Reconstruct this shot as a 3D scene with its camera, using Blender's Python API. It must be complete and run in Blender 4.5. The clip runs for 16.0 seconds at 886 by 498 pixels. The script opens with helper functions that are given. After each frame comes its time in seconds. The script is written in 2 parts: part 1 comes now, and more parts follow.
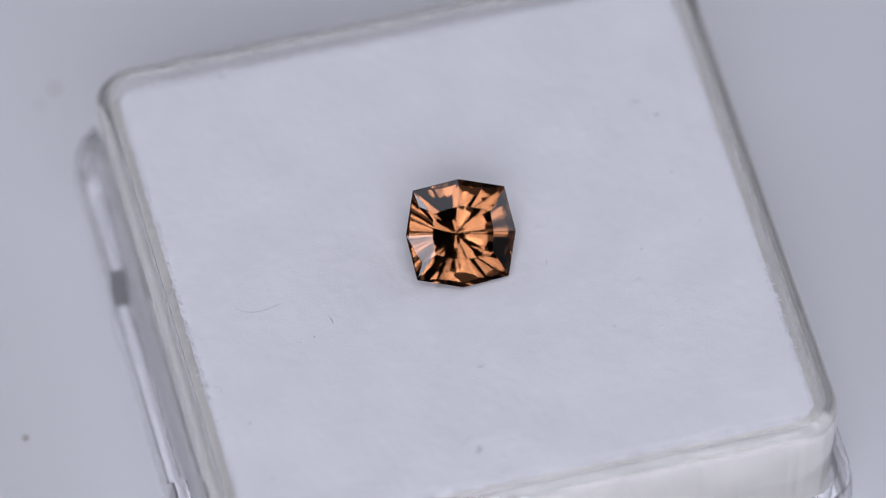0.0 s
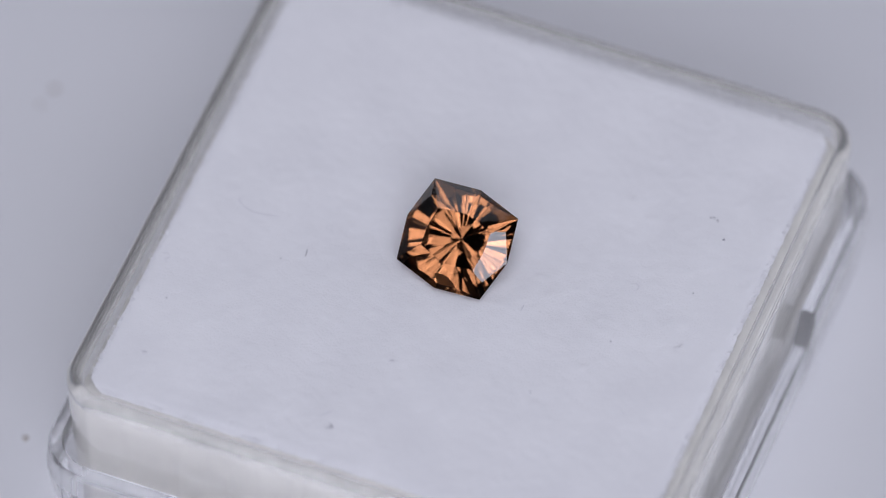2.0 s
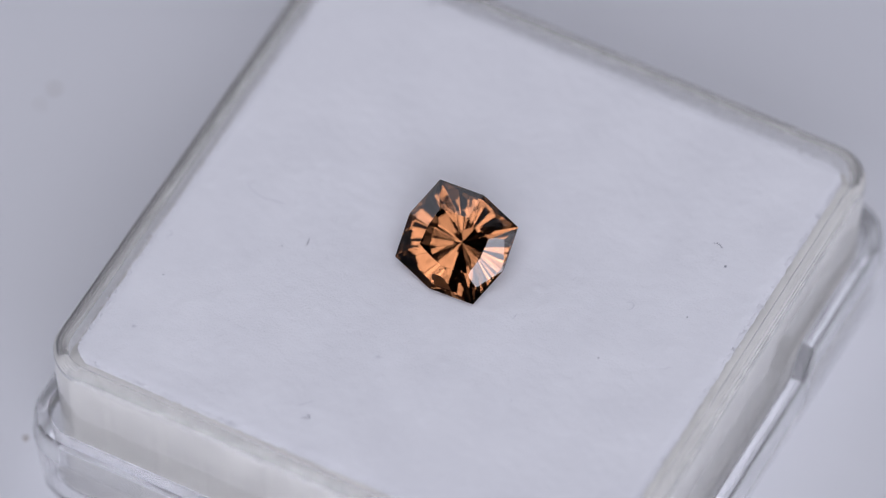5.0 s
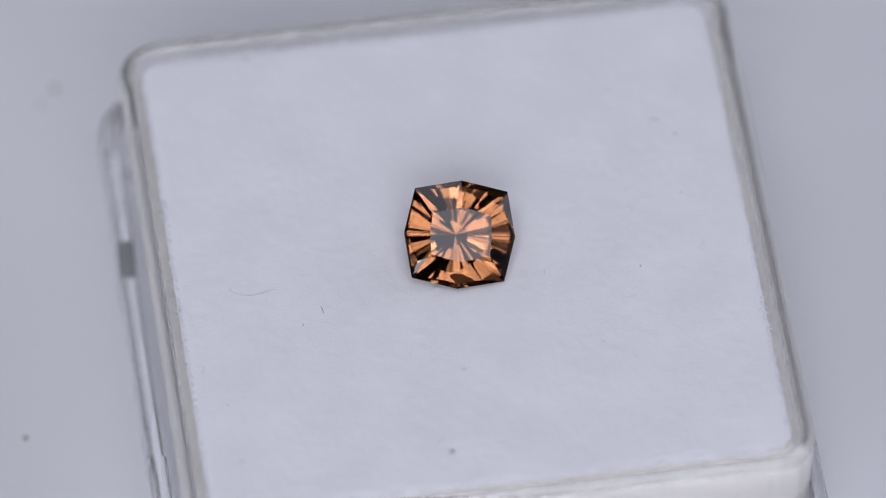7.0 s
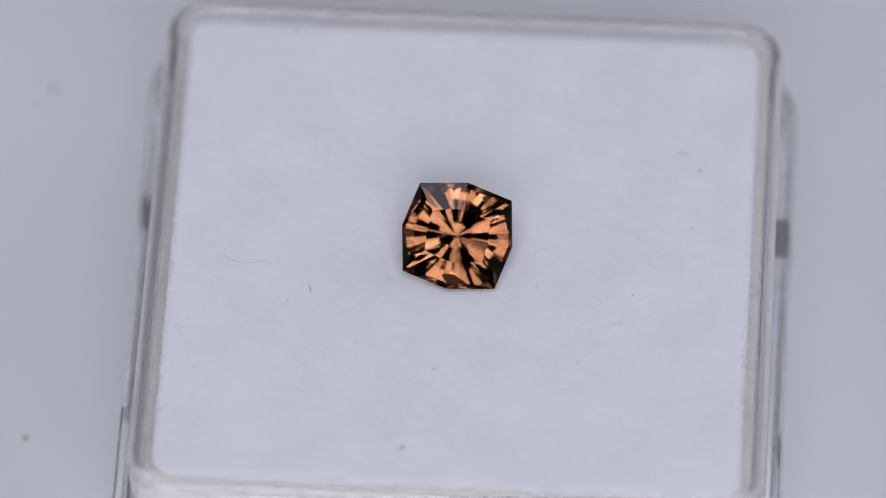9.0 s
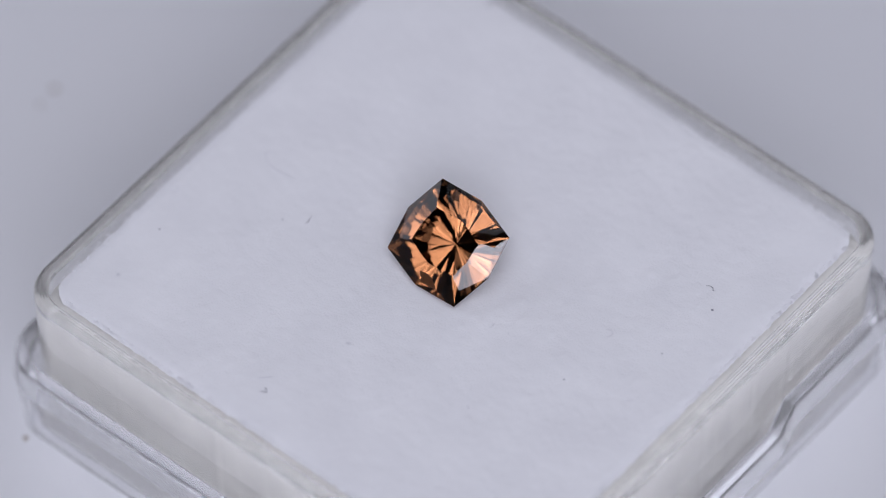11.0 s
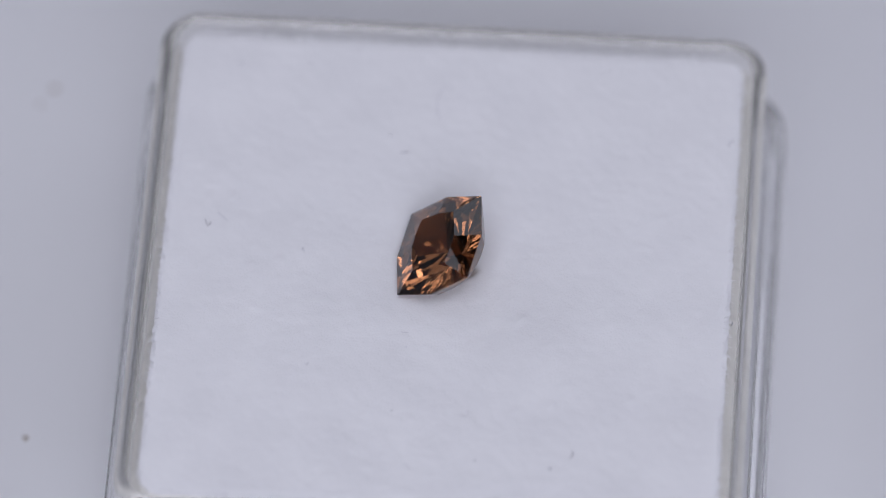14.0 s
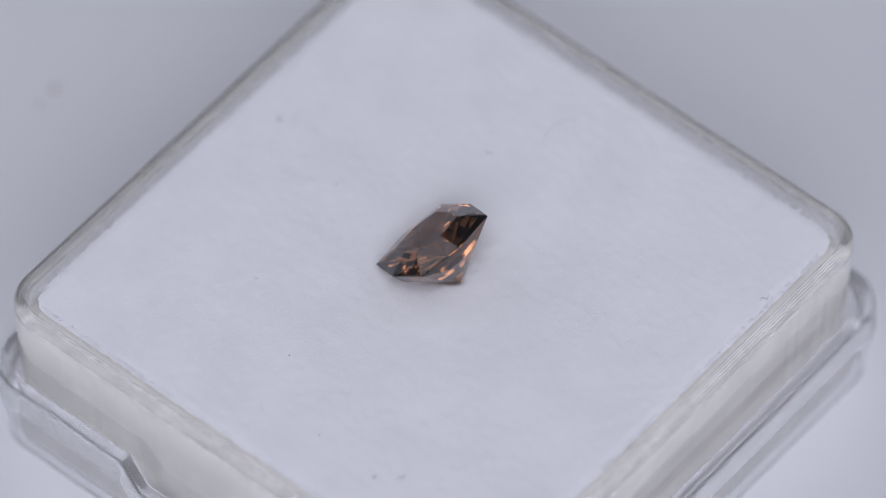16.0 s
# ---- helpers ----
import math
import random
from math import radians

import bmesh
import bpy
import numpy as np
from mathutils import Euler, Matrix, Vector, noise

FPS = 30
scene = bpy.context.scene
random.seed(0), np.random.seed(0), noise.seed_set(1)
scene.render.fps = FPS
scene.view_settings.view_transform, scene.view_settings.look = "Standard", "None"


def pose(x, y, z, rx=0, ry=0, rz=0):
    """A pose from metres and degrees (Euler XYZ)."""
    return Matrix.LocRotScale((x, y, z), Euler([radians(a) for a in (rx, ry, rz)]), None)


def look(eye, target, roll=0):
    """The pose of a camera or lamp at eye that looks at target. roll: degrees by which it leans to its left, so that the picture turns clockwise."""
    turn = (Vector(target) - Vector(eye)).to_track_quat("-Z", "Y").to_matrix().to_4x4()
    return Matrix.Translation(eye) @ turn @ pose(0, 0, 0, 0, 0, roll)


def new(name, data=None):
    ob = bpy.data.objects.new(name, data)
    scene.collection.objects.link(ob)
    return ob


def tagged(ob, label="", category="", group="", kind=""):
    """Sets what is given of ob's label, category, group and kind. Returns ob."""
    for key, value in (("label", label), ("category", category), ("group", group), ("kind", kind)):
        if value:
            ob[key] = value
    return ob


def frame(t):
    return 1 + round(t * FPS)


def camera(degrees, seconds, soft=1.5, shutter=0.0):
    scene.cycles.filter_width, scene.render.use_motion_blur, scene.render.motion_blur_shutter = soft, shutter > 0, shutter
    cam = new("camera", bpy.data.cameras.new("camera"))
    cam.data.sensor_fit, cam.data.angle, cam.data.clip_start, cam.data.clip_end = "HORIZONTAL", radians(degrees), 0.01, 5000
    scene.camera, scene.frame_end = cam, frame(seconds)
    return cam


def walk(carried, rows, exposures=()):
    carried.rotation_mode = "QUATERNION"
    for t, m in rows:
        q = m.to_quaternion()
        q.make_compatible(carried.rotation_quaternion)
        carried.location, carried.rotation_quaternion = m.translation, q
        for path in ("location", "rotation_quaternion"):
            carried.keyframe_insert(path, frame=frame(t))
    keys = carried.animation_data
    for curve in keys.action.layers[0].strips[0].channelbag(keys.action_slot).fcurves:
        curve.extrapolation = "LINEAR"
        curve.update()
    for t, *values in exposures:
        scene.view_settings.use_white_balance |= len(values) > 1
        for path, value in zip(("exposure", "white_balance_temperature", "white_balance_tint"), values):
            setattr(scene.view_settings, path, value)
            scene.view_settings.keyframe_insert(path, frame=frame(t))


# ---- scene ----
MM = 0.001

# ---- camera: a long macro lens that stands still ----
cam = camera(5.60, 16.0, soft=1.0)
EYE = (0.0, -0.2900, 0.3830)
cam_pose = Matrix.Translation(EYE) @ pose(0, 0, 0, 90 - 52.82, 0, 0.0)
walk(cam, [(0.0, cam_pose), (16.0, cam_pose)])
cam.data.dof.use_dof = True
cam.data.dof.focus_distance = 0.4782
cam.data.dof.aperture_fstop = 18.0

# ---- world and light ----
world = bpy.data.worlds.new("room_world")
scene.world = world
world.use_nodes = True
world.node_tree.nodes["Background"].inputs["Color"].default_value = (0.60, 0.64, 0.74, 1)
world.node_tree.nodes["Background"].inputs["Strength"].default_value = 0.05


def area_lamp(name, eye, target, sx, sy, watts, color):
    data = bpy.data.lights.new(name, "AREA")
    data.shape, data.size, data.size_y = "RECTANGLE", sx, sy
    data.energy, data.color = watts, color
    ob = new(name, data)
    ob.matrix_world = look(eye, target)
    return ob


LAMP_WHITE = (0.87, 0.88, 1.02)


def around(az, el, d):
    a, e = radians(az), radians(el)
    return (d * math.cos(e) * math.cos(a), d * math.cos(e) * math.sin(a), d * math.sin(e))


# unseen south light mirrored by the crown facets; its three panels are added
for panel_az, panel_watts in ((-109, 1.05), (-89, 1.55), (-69, 1.25)):
    area_lamp("key_lamp_south", around(panel_az, 36.5, 0.95), (0, 0, 0), 0.29, 0.37, 0.90 * panel_watts, LAMP_WHITE)
# unseen fill lamps, added to brighten the foam and the stone's inner facets
for fill_az, fill_watts in ((-112, 1.0), (-68, 0.78)):
    area_lamp("fill_lamp_south", around(fill_az, 66, 0.85), (0, 0, 0), 0.30, 0.30, 1.14 * fill_watts, LAMP_WHITE)
area_lamp("fill_lamp_overhead", around(90, 80, 0.95), (0, 0, 0), 0.50, 0.40, 0.42, LAMP_WHITE)
area_lamp("fill_lamp_east", around(22, 32, 0.95), (0, 0, 0), 1.10, 0.60, 1.45, LAMP_WHITE)
area_lamp("fill_lamp_north_west", around(150, 34, 0.95), (0, 0, 0), 0.80, 0.56, 0.95, LAMP_WHITE)
# unseen little lamp, added to veil the stone's table facet for a moment
area_lamp("veil_lamp_beside_camera", around(-64, 50, 0.70), (0, 0, 0), 0.06, 0.08, 0.02, LAMP_WHITE)
scene.view_settings.exposure = 0.0


# ---- materials ----
def material(name):
    m = bpy.data.materials.new(name)
    m.use_nodes = True
    return m, m.node_tree.nodes, m.node_tree.links, m.node_tree.nodes["Principled BSDF"]


def noise_color(nodes, links, shader, scale, dark, light, detail=6.0, low=0.35, high=0.65):
    co = nodes.new("ShaderNodeTexCoord")
    tex = nodes.new("ShaderNodeTexNoise")
    tex.inputs["Scale"].default_value = scale
    tex.inputs["Detail"].default_value = detail
    links.new(co.outputs["Object"], tex.inputs["Vector"])
    ramp = nodes.new("ShaderNodeValToRGB")
    ramp.color_ramp.elements[0].position, ramp.color_ramp.elements[0].color = low, (*dark, 1)
    ramp.color_ramp.elements[1].position, ramp.color_ramp.elements[1].color = high, (*light, 1)
    links.new(tex.outputs["Fac"], ramp.inputs["Fac"])
    links.new(ramp.outputs["Color"], shader.inputs["Base Color"])
    return co, tex


def add_bump(nodes, links, shader, co, layers, distance):
    """Adds layers of noise, (scale, weight), as relief."""
    total = None
    for scale, weight in layers:
        tex = nodes.new("ShaderNodeTexNoise")
        tex.inputs["Scale"].default_value, tex.inputs["Detail"].default_value = scale, 5.0
        links.new(co.outputs["Object"], tex.inputs["Vector"])
        mul = nodes.new("ShaderNodeMath")
        mul.operation = "MULTIPLY"
        mul.inputs[1].default_value = weight
        links.new(tex.outputs["Fac"], mul.inputs[0])
        if total is None:
            total = mul.outputs[0]
        else:
            add = nodes.new("ShaderNodeMath")
            links.new(total, add.inputs[0])
            links.new(mul.outputs[0], add.inputs[1])
            total = add.outputs[0]
    bump = nodes.new("ShaderNodeBump")
    bump.inputs["Strength"].default_value, bump.inputs["Distance"].default_value = 1.0, distance
    links.new(total, bump.inputs["Height"])
    links.new(bump.outputs["Normal"], shader.inputs["Normal"])


def make_foam():
    m, nodes, links, sh = material("white_foam")
    sh.inputs["Roughness"].default_value = 0.95
    sh.inputs["Specular IOR Level"].default_value = 0.1
    co, _ = noise_color(nodes, links, sh, 260.0, (0.85, 0.85, 0.873), (0.905, 0.905, 0.925), 8.0, 0.3, 0.7)
    add_bump(nodes, links, sh, co, ((300.0, 0.35), (900.0, 0.35), (2500.0, 0.2), (8000.0, 0.2)), 0.00013)
    return m


def make_plastic(name, scale, clear, tint):
    m, nodes, links, sh = material(name)
    sh.inputs["Base Color"].default_value = (*tint, 1)
    sh.inputs["Transmission Weight"].default_value = clear
    sh.inputs["IOR"].default_value = 1.49
    sh.inputs["Roughness"].default_value = 0.04
    co = nodes.new("ShaderNodeTexCoord")
    add_bump(nodes, links, sh, co, ((160.0, 1.0), (scale, 0.12)), 0.00003)
    return m


def make_gem():
    m, nodes, links, sh = material("orange_brown_stone")
    sh.inputs["Base Color"].default_value = (0.285, 0.114, 0.046, 1)
    sh.inputs["Transmission Weight"].default_value = 1.0
    sh.inputs["IOR"].default_value = 1.93
    sh.inputs["Roughness"].default_value = 0.0
    return m


def make_plain(name, dark, light, scale, rough=0.6, bump=0.0):
    m, nodes, links, sh = material(name)
    sh.inputs["Roughness"].default_value = rough
    co, _ = noise_color(nodes, links, sh, scale, dark, light)
    if bump:
        add_bump(nodes, links, sh, co, ((scale * 5, 1.0), (scale * 30, 0.3)), bump)
    return m


FOAM = make_foam()
# the cream hue is the foam's own; its darker tone paints in the side's shade
DIMMED_FOAM_SIDE = make_plain("cream_foam_dimmed_side", (0.64, 0.628, 0.592), (0.71, 0.697, 0.656), 500.0, 0.95, 0.00004)
BOX_PLASTIC = make_plastic("clear_box_plastic", 900.0, 0.90, (0.96, 0.96, 0.96))
LID_PLASTIC = make_plastic("clear_lid_plastic", 700.0, 0.92, (0.96, 0.96, 0.965))
GEM = make_gem()
TABLE = make_plain("white_table_laminate", (0.735, 0.74, 0.765), (0.785, 0.79, 0.81), 14.0, 0.45, 0.00003)
# unseen surround: white bounces light to the plastic, charcoal keeps facets black
BOUNCE_WALL = make_plain("white_bounce_wall", (0.72, 0.72, 0.73), (0.78, 0.78, 0.79), 3.0, 0.8, 0.0005)
DARK_SURROUND = make_plain("dark_surround", (0.04, 0.04, 0.045), (0.06, 0.06, 0.065), 3.0, 0.8, 0.0005)
FLOOR = make_plain("dark_floor", (0.10, 0.095, 0.09), (0.14, 0.13, 0.12), 5.0, 0.6, 0.0003)
LINT = make_plain("dark_lint", (0.22, 0.22, 0.25), (0.32, 0.32, 0.36), 3000.0, 0.9)
PALE_LINT = make_plain("pale_grey_lint", (0.60, 0.60, 0.64), (0.70, 0.70, 0.74), 3000.0, 0.9)


# ---- mesh helpers ----
def part(name, bm, mat, parent=None, label="", smooth=False, inside=None):
    """inside: a point that all faces turn away from; without it the mesh is closed."""
    me = bpy.data.meshes.new(name)
    if inside is None:
        bmesh.ops.recalc_face_normals(bm, faces=bm.faces)
    else:
        bm.normal_update()
        for f in bm.faces:
            if f.normal.dot(f.calc_center_median() - inside) < 0:
                f.normal_flip()
    bm.to_mesh(me)
    bm.free()
    me.materials.append(mat)
    if smooth:
        for p in me.polygons:
            p.use_smooth = True
    ob = new(name, me)
    ob.parent = parent
    if label:
        tagged(ob, label)
    return ob


def slab(x0, x1, y0, y1, z0, z1, bevel=0.0):
    bm = bmesh.new()
    bmesh.ops.create_cube(bm, size=1.0)
    for v in bm.verts:
        v.co = Vector(((x0, x1)[v.co.x > 0], (y0, y1)[v.co.y > 0], (z0, z1)[v.co.z > 0]))
    if bevel:
        bmesh.ops.bevel(bm, geom=bm.edges[:], offset=bevel, segments=3, affect="EDGES")
    return bm


def outline(hx, hy, r, marks=(), arc=10, side=6):
    """A rounded rectangle's points, counter-clockwise; marks: extra places along the sides."""
    pts = []
    for k, (sx, sy) in enumerate(((1, -1), (1, 1), (-1, 1), (-1, -1))):
        cx, cy = sx * (hx - r), sy * (hy - r)
        for i in range(arc + 1):
            a = -math.pi / 2 + k * math.pi / 2 + i / arc * math.pi / 2
            pts.append((cx + r * math.cos(a), cy + r * math.sin(a)))
        span = (hy if k % 2 == 0 else hx) - r
        stops = sorted(set([-span + 2 * span * i / side for i in range(1, side)] + [s for s in marks]))
        for s in stops:
            pts.append({0: (hx, s), 1: (-s, hy), 2: (-hx, -s), 3: (s, -hy)}[k])
    return pts


def shell(rings):
    """A closed skin through rings of points, capped at both ends."""
    bm = bmesh.new()
    rows = [[bm.verts.new(p) for p in ring] for ring in rings]
    n = len(rows[0])
    for a, b in zip(rows, rows[1:]):
        for i in range(n):
            bm.faces.new((a[i], a[(i + 1) % n], b[(i + 1) % n], b[i]))
    bm.faces.new(rows[0])
    bm.faces.new(rows[-1])
    return bm


# ---- the room: unseen, added to close the place and shape the light ----
FLOOR_Z, TABLE_Z = -0.76, -11.2 * MM
room_floor = part("floor", slab(-1.6, 1.6, -1.6, 1.6, FLOOR_Z - 0.1, FLOOR_Z), FLOOR)
tagged(room_floor, "dark plain floor of the room", "floor", kind="structure")
room_ceiling = part("ceiling", slab(-1.6, 1.6, -1.6, 1.6, 1.5, 1.6), DARK_SURROUND)
tagged(room_ceiling, "unseen charcoal ceiling, added to darken the stone's reflections", "ceiling", kind="structure")
# added walls out of view; the south one is dark for the stone's reflections
for wall_name, dims in (("wall_north", (-1.5, 1.5, 1.5, 1.6)), ("wall_west", (-1.6, -1.5, -1.6, 1.6)), ("wall_east", (1.5, 1.6, -1.6, 1.6)), ("wall_south", (-1.5, 1.5, -1.6, -1.5))):
    dark = wall_name == "wall_south"
    w = part(wall_name, slab(*dims, FLOOR_Z, 1.5), DARK_SURROUND if dark else BOUNCE_WALL)
    tagged(w, "unseen charcoal wall, added to darken the stone's reflections" if dark else "unseen white wall, added to bounce light", "wall", kind="structure")
table = part("ground", slab(-0.75, 0.75, -0.5, 0.6, TABLE_Z - 0.03, TABLE_Z, 0.004), TABLE)
tagged(table, "smooth white tabletop under the box", "tabletop", kind="structure")


# ---- things on the turning axis ----
BOX_TURN = 13.5
moving = []


def carried_thing(ob, rest):
    moving.append((ob, rest))
    return ob


def ring_wall(rings):
    """A closed skin through rings of points, the last joined to the first."""
    bm = bmesh.new()
    rows = [[bm.verts.new(p) for p in ring] for ring in rings]
    n = len(rows[0])
    for a, b in zip(rows, rows[1:] + rows[:1]):
        for i in range(n):
            bm.faces.new((a[i], a[(i + 1) % n], b[(i + 1) % n], b[i]))
    return bm


def profile_rings(cx, cy, hx, hy, r, profile, marks=(), top=None):
    rings = []
    for inset, z in profile:
        ring = []
        for x, y in outline(hx - inset, hy - inset, max(0.5, r - inset), marks):
            drop = top(x, y, hx - inset) if top and z > -7 else 0.0
            ring.append(((cx + x) * MM, (cy + y) * MM, (z + drop) * MM))
        rings.append(ring)
    return rings


def make_box():
    box = new("display_box")
    wall = ((0.42, -10.05), (0.40, -9.4), (0.02, -0.14), (0.04, 0.0), (0.10, 0.13), (0.19, 0.24), (0.30, 0.31), (0.42, 0.34), (0.56, 0.34), (0.68, 0.31), (0.78, 0.21), (0.83, 0.0), (1.06, -9.4), (1.06, -10.05))
    part("side_wall", ring_wall(profile_rings(0.98, 0.15, 16.66, 16.41, 2.4, wall)), BOX_PLASTIC, box).visible_shadow = False
    plate = ((2.2, -10.55), (1.3, -10.55), (1.15, -10.45), (1.12, -10.2), (1.2, -10.08), (2.2, -10.06))
    part("floor_plate", shell(profile_rings(0.98, 0.15, 16.45, 16.2, 2.3, plate)), BOX_PLASTIC, box).visible_shadow = False
    tagged(box, "clear plastic square display box with a rounded rim", "box")
    return carried_thing(box, Matrix.Rotation(radians(BOX_TURN), 4, "Z"))


def make_lid():
    lid = new("box_lid")

    def top(x, y, hx):
        if abs(x) > hx - 0.01 and abs(y) < 7.2:
            return -1.7 * min(1.0, (7.2 - abs(y)) / 1.1)
        return 0.0

    wall = ((0.42, -10.7), (0.0, -6.9), (0.12, -5.6), (0.16, -5.42), (0.28, -5.3), (0.86, -5.3), (0.98, -5.4), (1.02, -5.6), (1.10, -9.8), (1.10, -10.7))
    part("side_wall", ring_wall(profile_rings(0.86, 0.25, 17.68, 17.48, 2.9, wall, (-7.2, -6.0, 6.0, 7.2), top)), LID_PLASTIC, lid, "clear wall with a finger notch on two sides").visible_shadow = False
    plate = ((2.0, -11.2), (0.95, -11.2), (0.62, -11.1), (0.44, -10.75), (1.1, -10.72), (1.3, -10.65), (2.0, -10.62))
    part("floor_plate", shell(profile_rings(0.86, 0.25, 17.68, 17.48, 2.9, plate)), LID_PLASTIC, lid).visible_shadow = False
    tagged(lid, "clear plastic lid set under the box as a tray", "lid")
    return carried_thing(lid, Matrix.Rotation(radians(BOX_TURN), 4, "Z"))


# gemstone: girdle plane at z = 0, culet below
GEM_REST = Matrix(((0.97911, -0.03846, 0.19967, 0.844 * MM), (0.14979, 0.80047, -0.58036, -0.004 * MM), (-0.13751, 0.59814, 0.78950, 2.083 * MM), (0, 0, 0, 1)))


def strand(bm, pts, radius):
    """A thin three-sided strand through points given in millimetres, tapered to its ends."""
    n = len(pts)
    rows = []
    for i, p in enumerate(pts):
        p = Vector(p)
        way = Vector(pts[min(i + 1, n - 1)]) - Vector(pts[max(i - 1, 0)])
        side = way.cross(Vector((0, 0, 1)))
        side = side.normalized() if side.length > 1e-6 else Vector((1, 0, 0))
        up = side.cross(way).normalized()
        r = radius * (0.45 if i in (0, n - 1) else 1.0)
        rows.append([bm.verts.new((p + r * (side * math.cos(a) + up * math.sin(a))) * MM) for a in (0.5, 2.6, 4.7)])
    for a, b in zip(rows, rows[1:]):
        for i in range(3):
            bm.faces.new((a[i], a[(i + 1) % 3], b[(i + 1) % 3], b[i]))
    bm.faces.new(rows[0])
    bm.faces.new(rows[-1])


def make_foam_pad():
    cx, cy, half, n = 0.98, 0.15, 15.42, 170
    bm = bmesh.new()

    def squircle(u, v):
        # a square grid pulled onto a rounded square
        r = 1.3
        x, y = u * half, v * half
        ax, ay = abs(x), abs(y)
        ex, ey = ax - (half - r), ay - (half - r)
        if ex > 0 and ey > 0:
            d = math.hypot(ex, ey)
            if d > 1e-9:
                k = max(ex, ey) / d
                ax, ay = half - r + ex * k, half - r + ey * k
        return math.copysign(ax, x), math.copysign(ay, y)

    to_stone = GEM_REST.inverted() @ Matrix.Rotation(radians(BOX_TURN), 4, "Z")
    grid = []
    for j in range(n + 1):
        row = []
        for i in range(n + 1):
            u, v = 2 * i / n - 1, 2 * j / n - 1
            x, y = squircle(u, v)
            edge = half - max(abs(x), abs(y))
            z = 0.04 * noise.noise(Vector((x * 0.35, y * 0.35, 0.3))) + 0.03 * noise.noise(Vector((x * 1.6, y * 1.6, 4.0)))
            z += 0.018 * noise.noise(Vector((x * 4.5, y * 4.5, 9.0)))
            z += 0.10 * max(0.0, noise.noise(Vector((x * 1.5, y * 1.5, 17.0))) - 0.3)
            # the soft foam gives way under the stone's point
            for _ in range(80):
                q = to_stone @ Vector(((cx + x) * MM, (cy + y * 0.985) * MM, z * MM)) / MM
                if max(0.95 * abs(q.x), 0.95 * abs(q.y), 0.62 * (abs(q.x) + abs(q.y))) > 3.127 + q.z + 0.03 or q.z > 0 or q.z < -0.03 - 1.257 * (2.95 - max(abs(q.x), abs(q.y) + 0.1)):
                    break
                z -= 0.02
            if edge < 0.6:
                z -= 0.12 * (1 - edge / 0.6) ** 2
                wob = 0.10 * noise.noise(Vector((x * 2.2, y * 2.2, 2.0))) - 0.05
                x, y = x * (1 + wob / half), y * (1 + wob / half)
            row.append(bm.verts.new(((cx + x) * MM, (cy + y * 0.985) * MM, z * MM)))
        grid.append(row)
    for j in range(n):
        for i in range(n):
            bm.faces.new((grid[j][i], grid[j][i + 1], grid[j + 1][i + 1], grid[j + 1][i]))
    top_rim = [grid[0][i] for i in range(n)] + [grid[j][n] for j in range(n)] + [grid[n][n - i] for i in range(n)] + [grid[n - j][0] for j in range(n)]
    side = bmesh.new()
    rim = [side.verts.new(v.co) for v in top_rim]
    m = len(rim)
    ring = rim
    # the foam swells out under its top edge and presses against the box walls
    for z, grow in ((-0.55, 0.05), (-1.15, 1.0), (-3.5, 1.0), (-6.5, 1.0), (-10.0, 1.0)):
        hx, hy = 16.02 + 0.0245 * z, 15.77 + 0.0245 * z
        kx, ky = 1 + grow * (hx / half - 1), 1 + grow * (hy / (half * 0.985) - 1)
        lower = [side.verts.new((cx * MM + (v.co.x - cx * MM) * kx, cy * MM + (v.co.y - cy * MM) * ky, z * MM)) for v in rim]
        for i in range(m):
            side.faces.new((ring[i], ring[(i + 1) % m], lower[(i + 1) % m], lower[i]))
        ring = lower
    side.faces.new(ring)
    pad = new("foam_pad")
    part("body", side, DIMMED_FOAM_SIDE, pad, "cream foam side behind the clear wall, darkened in place of shade", smooth=True)
    part("top_face", bm, FOAM, pad, "white mottled foam top", smooth=True)
    tufts = bmesh.new()
    rng = random.Random(5)
    for _ in range(2200):
        side, s = rng.randrange(4), rng.uniform(-1, 1) * (half - 1.0)
        lump = 0.5 + 0.5 * noise.noise(Vector((s * 0.9, side * 7.0, 1.0)))
        if rng.random() > 0.25 + lump:
            continue
        off = half - 0.12 - rng.random() * 0.25
        x, y = ((off, s), (s, off), (-off, s), (s, -off))[side]
        a = math.atan2(y if side % 2 else 0, 0 if side % 2 else x) + rng.uniform(-1.1, 1.1)
        strand(tufts, [(cx + x + math.cos(a) * l * k, cy + (y + math.sin(a) * l * k) * 0.985, -0.02 + h) for l in (rng.uniform(0.12, 0.36),) for k, h in ((0, -0.05), (0.5, 0.08 * rng.random() + 0.04), (1.0, rng.uniform(-0.08, 0.16)))], rng.uniform(0.012, 0.028))
    tagged(part("frayed_edge", tufts, FOAM, pad, "loose white foam fibres"), kind="stuff")
    tagged(pad, "white soft foam pad with frayed edges, filling the clear box", "foam")
    return carried_thing(pad, Matrix.Rotation(radians(BOX_TURN), 4, "Z"))


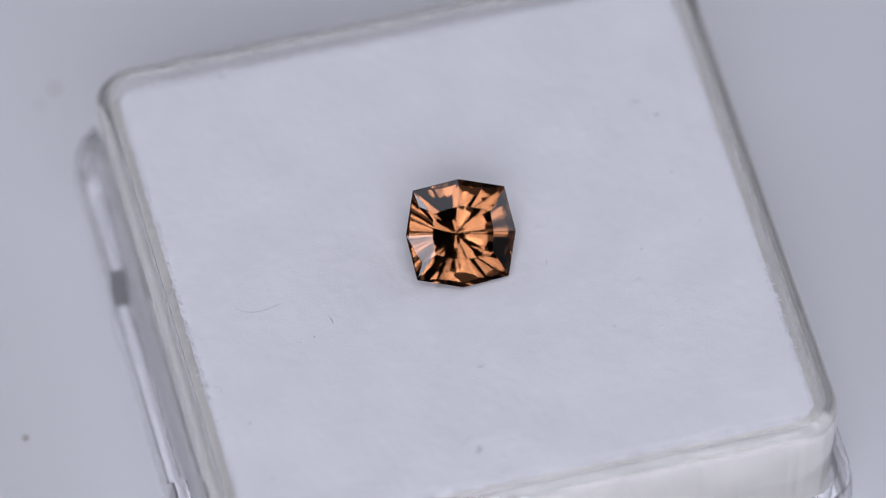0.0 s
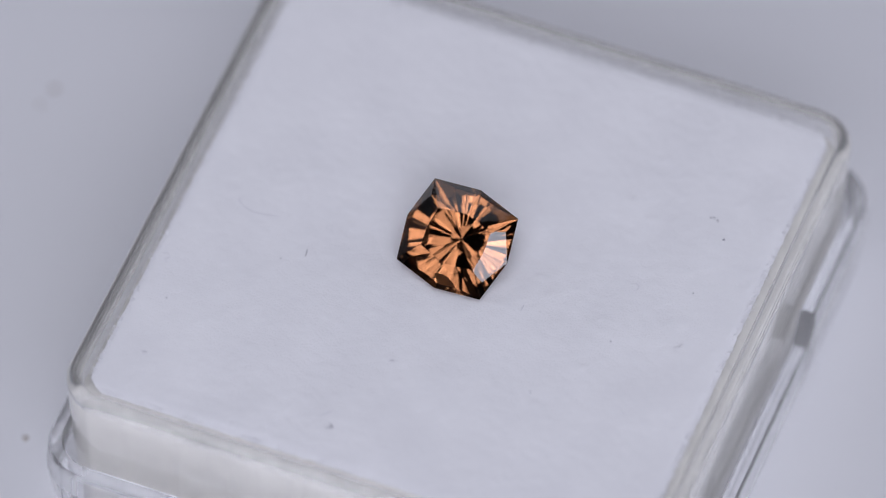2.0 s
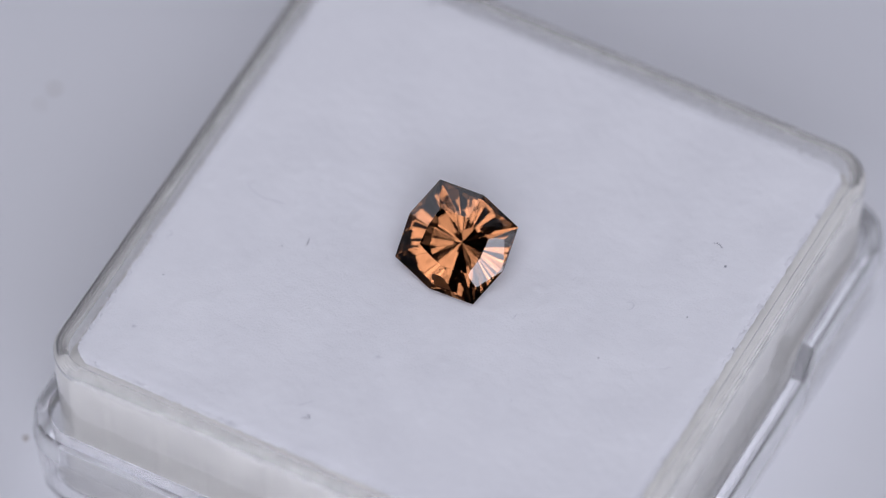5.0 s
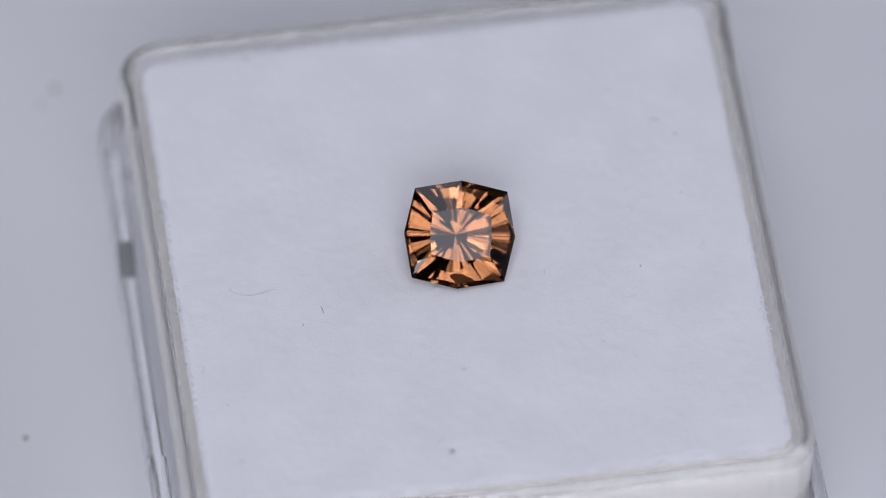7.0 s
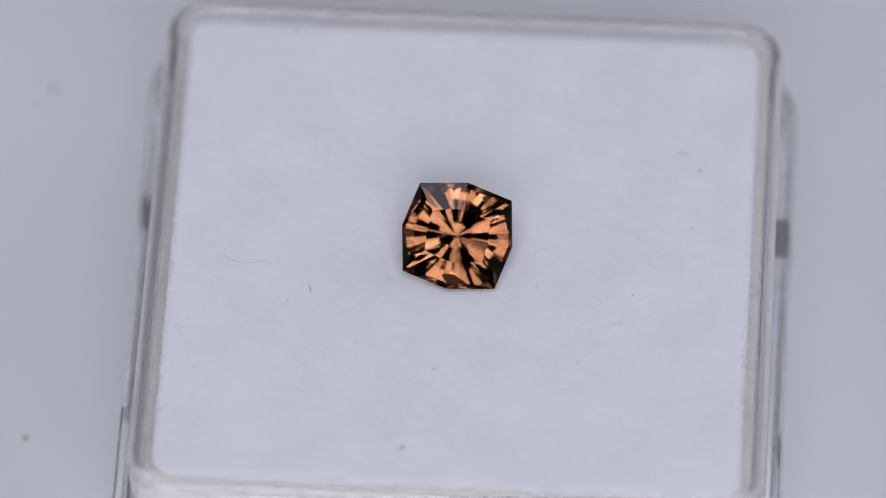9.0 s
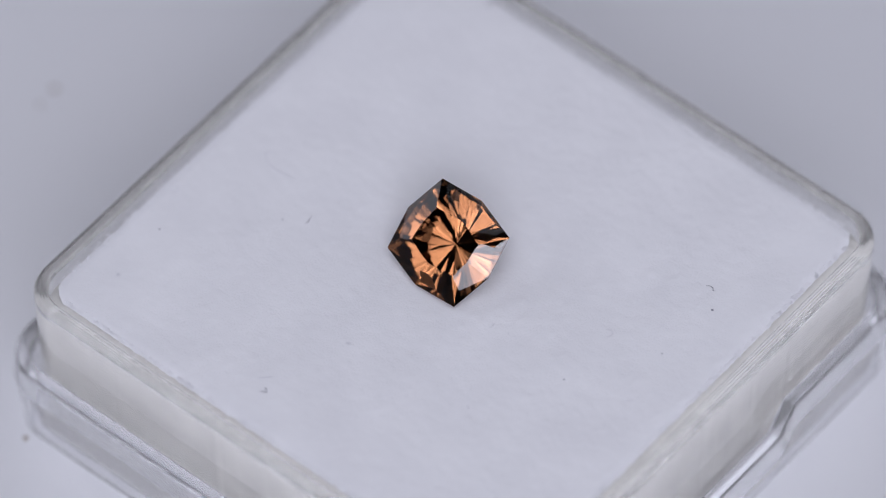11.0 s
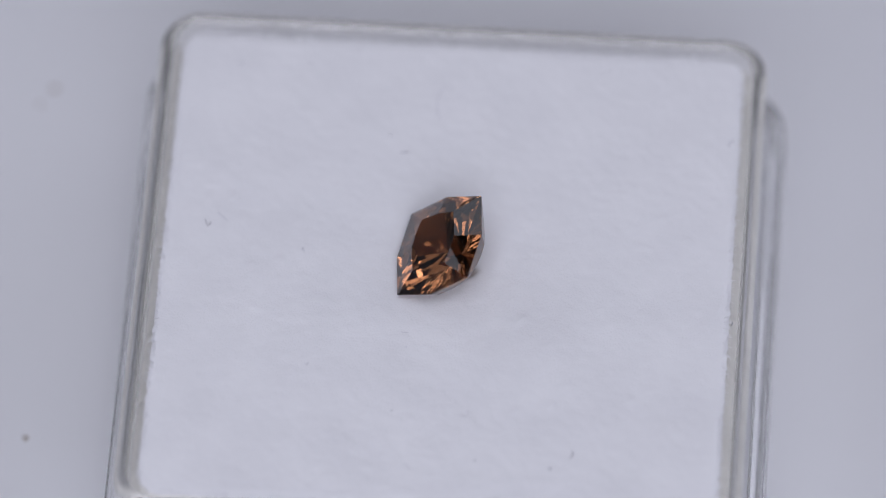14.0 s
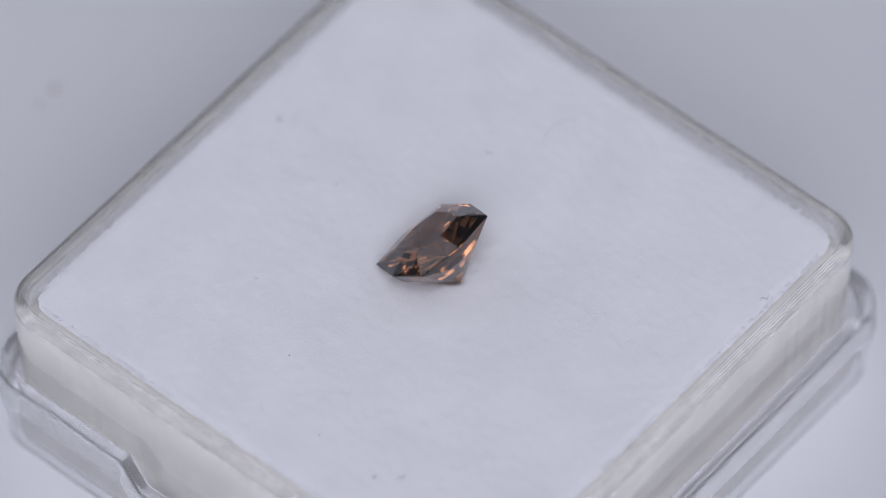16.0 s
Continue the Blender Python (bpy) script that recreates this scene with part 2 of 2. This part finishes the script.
def facet(planes, i):
    """The corners of the facet that plane i leaves on a stone cut by all the planes; a plane: normal and distance."""
    n, d = planes[i]
    u = n.orthogonal().normalized()
    w = n.cross(u)
    poly = [n * d + u * (9 * a) + w * (9 * b) for a, b in ((1, 1), (-1, 1), (-1, -1), (1, -1))]
    for j, (m, e) in enumerate(planes):
        if j == i or not poly:
            continue
        kept = []
        for p, q in zip(poly, poly[1:] + poly[:1]):
            a, b = m.dot(p) - e, m.dot(q) - e
            if a <= 1e-9:
                kept.append(p)
            if (a < -1e-9 and b > 1e-9) or (a > 1e-9 and b < -1e-9):
                kept.append(p + (q - p) * (a / (a - b)))
        poly = kept
    clean = [p for p, q in zip(poly, poly[1:] + poly[:1]) if (p - q).length > 1e-4]
    return clean if len(clean) > 2 else []


def make_gemstone():
    A, B, MA, MB, H = 2.47, 2.37, 2.97, 2.865, 3.09
    k, g, g_mid = 0.55, 0.035, 0.10
    girdle = [(A, B), (0, MB), (-A, B), (-MA, 0), (-A, -B), (0, -MB), (A, -B), (MA, 0)]
    tab = [(1.53, 1.17), (0, 1.62), (-1.53, 1.17), (-1.66, 0), (-1.53, -1.17), (0, -1.62), (1.53, -1.17), (1.66, 0)]
    N = 8
    stone = new("gemstone")
    cuts = [("table_facet", Vector((0, 0, 1)), k)]

    def through_points(name, a, b, q):
        n = (b - a).cross(q - a).normalized()
        n = n if n.z > 0 else -n
        cuts.append((name, n, n.dot(a)))

    # crown: eight mains from the table to the mid-side points, a ridged kite at each corner, breaks along the girdle
    for c in range(0, N, 2):
        sx, sy = math.copysign(1, tab[c][0]), math.copysign(1, tab[c][1])
        for m in ((c + 1) % N, (c - 1) % N):
            a, b, q = Vector((*tab[c], k)), Vector((*tab[m], k)), Vector((*girdle[m], g_mid if m in (1, 5) else g))
            n = (b - a).cross(q - a)
            px, py = (1.88 * sx, 2.02 * sy) if m in (1, 5) else (2.22 * sx, 1.48 * sy)
            p = Vector((px, py, k - (n.x * (px - a.x) + n.y * (py - a.y)) / n.z))
            corner = Vector((*girdle[c], g))
            through_points("crown", a, b, q)
            through_points("crown", p, q, corner)
            through_points("crown", a, p, corner)

    def below(az, alpha, offset):
        n = Vector((math.sin(alpha) * math.cos(az), math.sin(alpha) * math.sin(az), -math.cos(alpha)))
        # no cut may take the girdle's corners or the culet
        least = max(max(n.dot(Vector((x, y, -g))) for x, y in girdle), math.cos(alpha) * min(H, 3.05) * 0.985)
        cuts.append(("pavilion", n, max(offset, least)))

    # pavilion: steep breaks under the girdle, mains to the culet, paired facets between them
    for i in range(N):
        (x0, y0), (x1, y1) = girdle[i], girdle[(i + 1) % N]
        az = math.atan2(-(x1 - x0), y1 - y0)
        d = x0 * math.cos(az) + y0 * math.sin(az)
        cuts.append(("girdle", Vector((math.cos(az), math.sin(az), 0)), d))
        a = radians(61.26)
        below(az, a, d * math.sin(a) + g * math.cos(a))
        a = radians(42.94)
        below(az, a, H * math.cos(a))
        a = radians(41.93)
        for side in (-1, 1):
            below(az + side * radians(8.23), a, math.sin(a) * (d - 1.26) + math.cos(a) * 1.456 - 0.04)
    for i, (x, y) in enumerate(girdle):
        a = radians(40.97 if i % 2 == 0 else 40.1)
        below(math.atan2(y, x), a, H * math.cos(a) * 0.992)
        a = radians(42.06)
        for side in (-1, 1):
            az = math.atan2(y, x) + side * radians(11.54)
            below(az, a, math.sin(a) * 0.498 * math.hypot(x, y) * math.cos(radians(11.54)) + math.cos(a) * 1.517)

    planes = [(n, d) for _, n, d in cuts]
    for name in ("table_facet", "crown", "girdle", "pavilion"):
        bm = bmesh.new()
        for i, (kind, n, d) in enumerate(cuts):
            if kind == name:
                corners = facet(planes, i)
                if corners:
                    bm.faces.new([bm.verts.new(p * MM) for p in corners])
        bmesh.ops.remove_doubles(bm, verts=bm.verts, dist=4e-7)
        part(name, bm, GEM, stone, inside=Vector((0, 0, -0.6 * MM)))
    tagged(stone, "faceted orange-brown square cushion gemstone lying tilted on white foam", "gemstone")
    return carried_thing(stone, GEM_REST)


make_lid()
make_box()
make_foam_pad()
make_gemstone()


# ---- lint and dust on the foam ----
def make_fibre(name, x, y, shape, radius, mat, label):
    """shape: places along the fibre, in millimetres round (x, y)."""
    bm = bmesh.new()
    strand(bm, [(u, v, 0.02 + 0.02 * (i % 2)) for i, (u, v) in enumerate(shape)], radius)
    ob = part(name, bm, mat)
    tagged(ob, label, "lint", group="lint on the foam")
    return carried_thing(ob, pose(x * MM, y * MM, 0.02 * MM))


def make_speck(x, y, size, mat, label, seed):
    rng = random.Random(seed)
    bm = bmesh.new()
    bmesh.ops.create_icosphere(bm, subdivisions=1, radius=size * MM)
    for v in bm.verts:
        v.co *= rng.uniform(0.6, 1.2)
        v.co.z *= 0.5
    ob = part("dust_speck", bm, mat)
    tagged(ob, label, "dust", group="dust on the foam")
    return carried_thing(ob, pose(x * MM, y * MM, 0.03 * MM))


def make_tuft(x, y, size, seed):
    rng = random.Random(seed)
    bm = bmesh.new()
    for _ in range(5):
        a, l = rng.uniform(0, 6.28), size * rng.uniform(0.5, 1.0)
        b = a + rng.uniform(1.5, 4.0)
        strand(bm, [(l * math.cos(a), l * math.sin(a), 0.01), (0.2 * l * math.cos(a + 1), 0.2 * l * math.sin(a + 1), 0.03), (l * math.cos(b), l * math.sin(b), 0.01)], 0.011)
    ob = part("lint_tuft", bm, PALE_LINT)
    tagged(ob, "small pale grey tuft of lint on the foam", "lint", group="lint on the foam")
    return carried_thing(ob, pose(x * MM, y * MM, 0.02 * MM))


make_fibre("lint_fibre", -9.81, -3.40, ((-1.2, 0.35), (-1.25, 0.1), (-0.9, -0.08), (-0.4, -0.14), (0.0, -0.08), (0.45, 0.08), (0.8, 0.28), (1.15, 0.42)), 0.018, PALE_LINT, "long thin curved grey lint fibre lying on foam")
make_fibre("lint_fibre", -6.07, -4.12, ((-0.12, 0.25), (0.0, 0.08), (0.08, -0.1), (0.1, -0.25)), 0.022, LINT, "short dark lint fibre lying on foam")
make_fibre("lint_fibre", 1.64, -12.76, ((-0.22, -0.12), (0.0, 0.02), (0.12, 0.16), (-0.08, 0.24), (-0.2, 0.22)), 0.026, LINT, "short dark kinked lint fibre lying on foam")
make_fibre("lint_fibre", 0.95, -12.05, ((-0.25, -0.38), (-0.1, -0.2), (-0.02, 0.0), (0.12, 0.16), (0.16, 0.36)), 0.018, PALE_LINT, "thin wavy grey lint fibre lying on foam")
make_fibre("lint_fibre", 10.35, 10.17, ((-0.26, -0.05), (-0.1, 0.1), (0.1, 0.12), (0.22, 0.02), (0.3, 0.1)), 0.022, LINT, "small curled dark lint fibre lying on foam")
make_fibre("lint_fibre", 8.85, -4.80, ((-0.1, 0.02), (0.0, 0.1), (0.1, 0.02), (0.06, -0.1)), 0.024, PALE_LINT, "tiny curled grey lint fibre on foam")
make_fibre("lint_fibre", 5.40, -0.52, ((-0.05, 0.2), (0.02, 0.0), (0.0, -0.2)), 0.018, PALE_LINT, "short straight grey lint fibre on foam")
make_fibre("lint_fibre", 9.5, 4.04, ((-0.3, 0.1), (-0.1, 0.26), (0.14, 0.2), (0.2, -0.05), (0.05, -0.25)), 0.014, PALE_LINT, "faint curled grey lint fibre on foam")
make_fibre("lint_fibre", 13.58, 2.17, ((-0.2, -0.2), (0.05, -0.05), (0.0, 0.15), (0.2, 0.25)), 0.016, PALE_LINT, "thin curled grey lint fibre on foam")
make_fibre("lint_fibre", -12.0, -8.6, ((-0.3, 0.1), (-0.05, 0.25), (0.2, 0.1), (0.05, -0.15), (0.3, -0.3)), 0.016, PALE_LINT, "looped thin grey lint fibre near the foam edge")
make_fibre("lint_fibre", -11.89, 12.29, ((-0.3, 0.05), (-0.05, 0.2), (0.05, -0.05), (0.3, 0.05)), 0.020, LINT, "curled dark lint fibre near the foam corner")
make_fibre("lint_fibre", -0.3, 15.8, ((-0.15, 0.0), (0.0, 0.04), (0.15, 0.0)), 0.034, LINT, "short dark lint fibre at the foam edge")
make_speck(11.54, 9.40, 0.085, LINT, "small dark round dust speck on foam", 1)
make_speck(-6.96, -5.18, 0.045, LINT, "tiny dark dust speck on foam", 2)
make_speck(-10.37, -10.78, 0.05, LINT, "tiny dark dust speck on foam", 3)
make_speck(12.22, 5.51, 0.05, LINT, "tiny dark dust speck on foam", 4)
make_speck(10.45, 0.37, 0.045, LINT, "tiny dark dust speck on foam", 5)
make_speck(6.27, -0.14, 0.035, PALE_LINT, "tiny grey dust speck on foam", 6)
make_speck(-0.35, 11.16, 0.04, PALE_LINT, "tiny grey dust speck on foam", 7)
make_tuft(1.75, -7.3, 0.24, 11)
make_tuft(-9.2, -14.33, 0.22, 12)


# ---- marks on the tabletop ----
def make_table_speck(x, y, size, mat, label):
    bm = bmesh.new()
    bmesh.ops.create_uvsphere(bm, u_segments=14, v_segments=8, radius=size * MM)
    for v in bm.verts:
        v.co.z *= 0.25
        v.co.xy *= 1 + 0.12 * noise.noise(v.co * 4000)
    ob = part("dust_speck", bm, mat, smooth=True)
    ob.location = (x * MM, y * MM, TABLE_Z + 0.1 * size * MM)
    tagged(ob, label, "dust", group="dust on the tabletop")


TAN_DUST = make_plain("tan_dust", (0.30, 0.26, 0.21), (0.40, 0.35, 0.30), 3000.0, 0.9)
make_table_speck(-21.52, 20.11, 0.2, TAN_DUST, "tiny tan dust speck on the white tabletop")
make_table_speck(-22.31, 19.00, 0.13, TAN_DUST, "tiny tan dust speck on the white tabletop")
make_table_speck(-22.45, -3.78, 0.17, TAN_DUST, "tiny tan dust speck on the white tabletop")


# ---- the turning ----
# seconds, degrees, drift of the axis in millimetres
TURN = (
    (0.0, 0.93, 0.096, -0.036), (0.5, -8.04, -0.015, 0.010), (1.0, -16.92, -0.046, 0.018), (1.5, -25.96, -0.017, 0.019),
    (2.0, -35.19, 0.071, 0.079), (2.5, -44.31, 0.065, 0.071), (3.0, -53.42, -0.014, -0.001), (3.5, -62.50, 0.082, -0.001),
    (3.6, -64.0, 0.05, -0.01), (3.7, -64.69, 0.001, -0.022), (3.8, -63.8, 0.0, -0.022), (4.0, -60.1, 0.02, -0.02),
    (4.5, -50.9, 0.05, -0.03), (5.0, -41.6, 0.09, -0.04), (5.5, -32.4, 0.13, -0.05),
    (6.0, -23.11, 0.161, -0.053), (6.5, -14.0, 0.165, 0.039), (7.0, -5.35, 0.037, -0.043), (7.5, 3.6, 0.025, 0.026),
    (7.6, 4.9, 0.02, 0.04), (7.7, 5.3, 0.02, 0.05), (7.8, 4.5, 0.02, 0.06), (7.9, 3.1, 0.02, 0.06),
    (8.0, 1.34, 0.017, 0.060), (8.5, -7.63, -0.150, 0.085), (9.0, -16.69, -0.056, 0.042),
    (9.5, -25.8, -0.10, 0.04), (10.0, -34.9, -0.15, 0.035), (10.5, -44.0, -0.20, 0.03), (11.0, -53.05, -0.22, 0.02),
    (11.5, -62.15, -0.20, -0.01), (12.0, -71.29, -0.197, 0.004), (12.5, -80.43, -0.131, -0.012), (13.0, -89.42, -0.031, -0.086),
    (13.5, -98.35, -0.066, -0.093), (14.0, -107.39, 0.058, -0.054), (14.5, -116.53, 0.039, -0.037), (15.0, -125.86, 0.091, 0.030),
    (15.5, -134.6, 0.046, -0.054), (16.0, -143.3, 0.076, 0.004),
)


def motions():
    for ob, rest in moving:
        walk(ob, [(t, pose(x * MM, y * MM, 0, 0, 0, a) @ rest) for t, a, x, y in TURN])


motions()
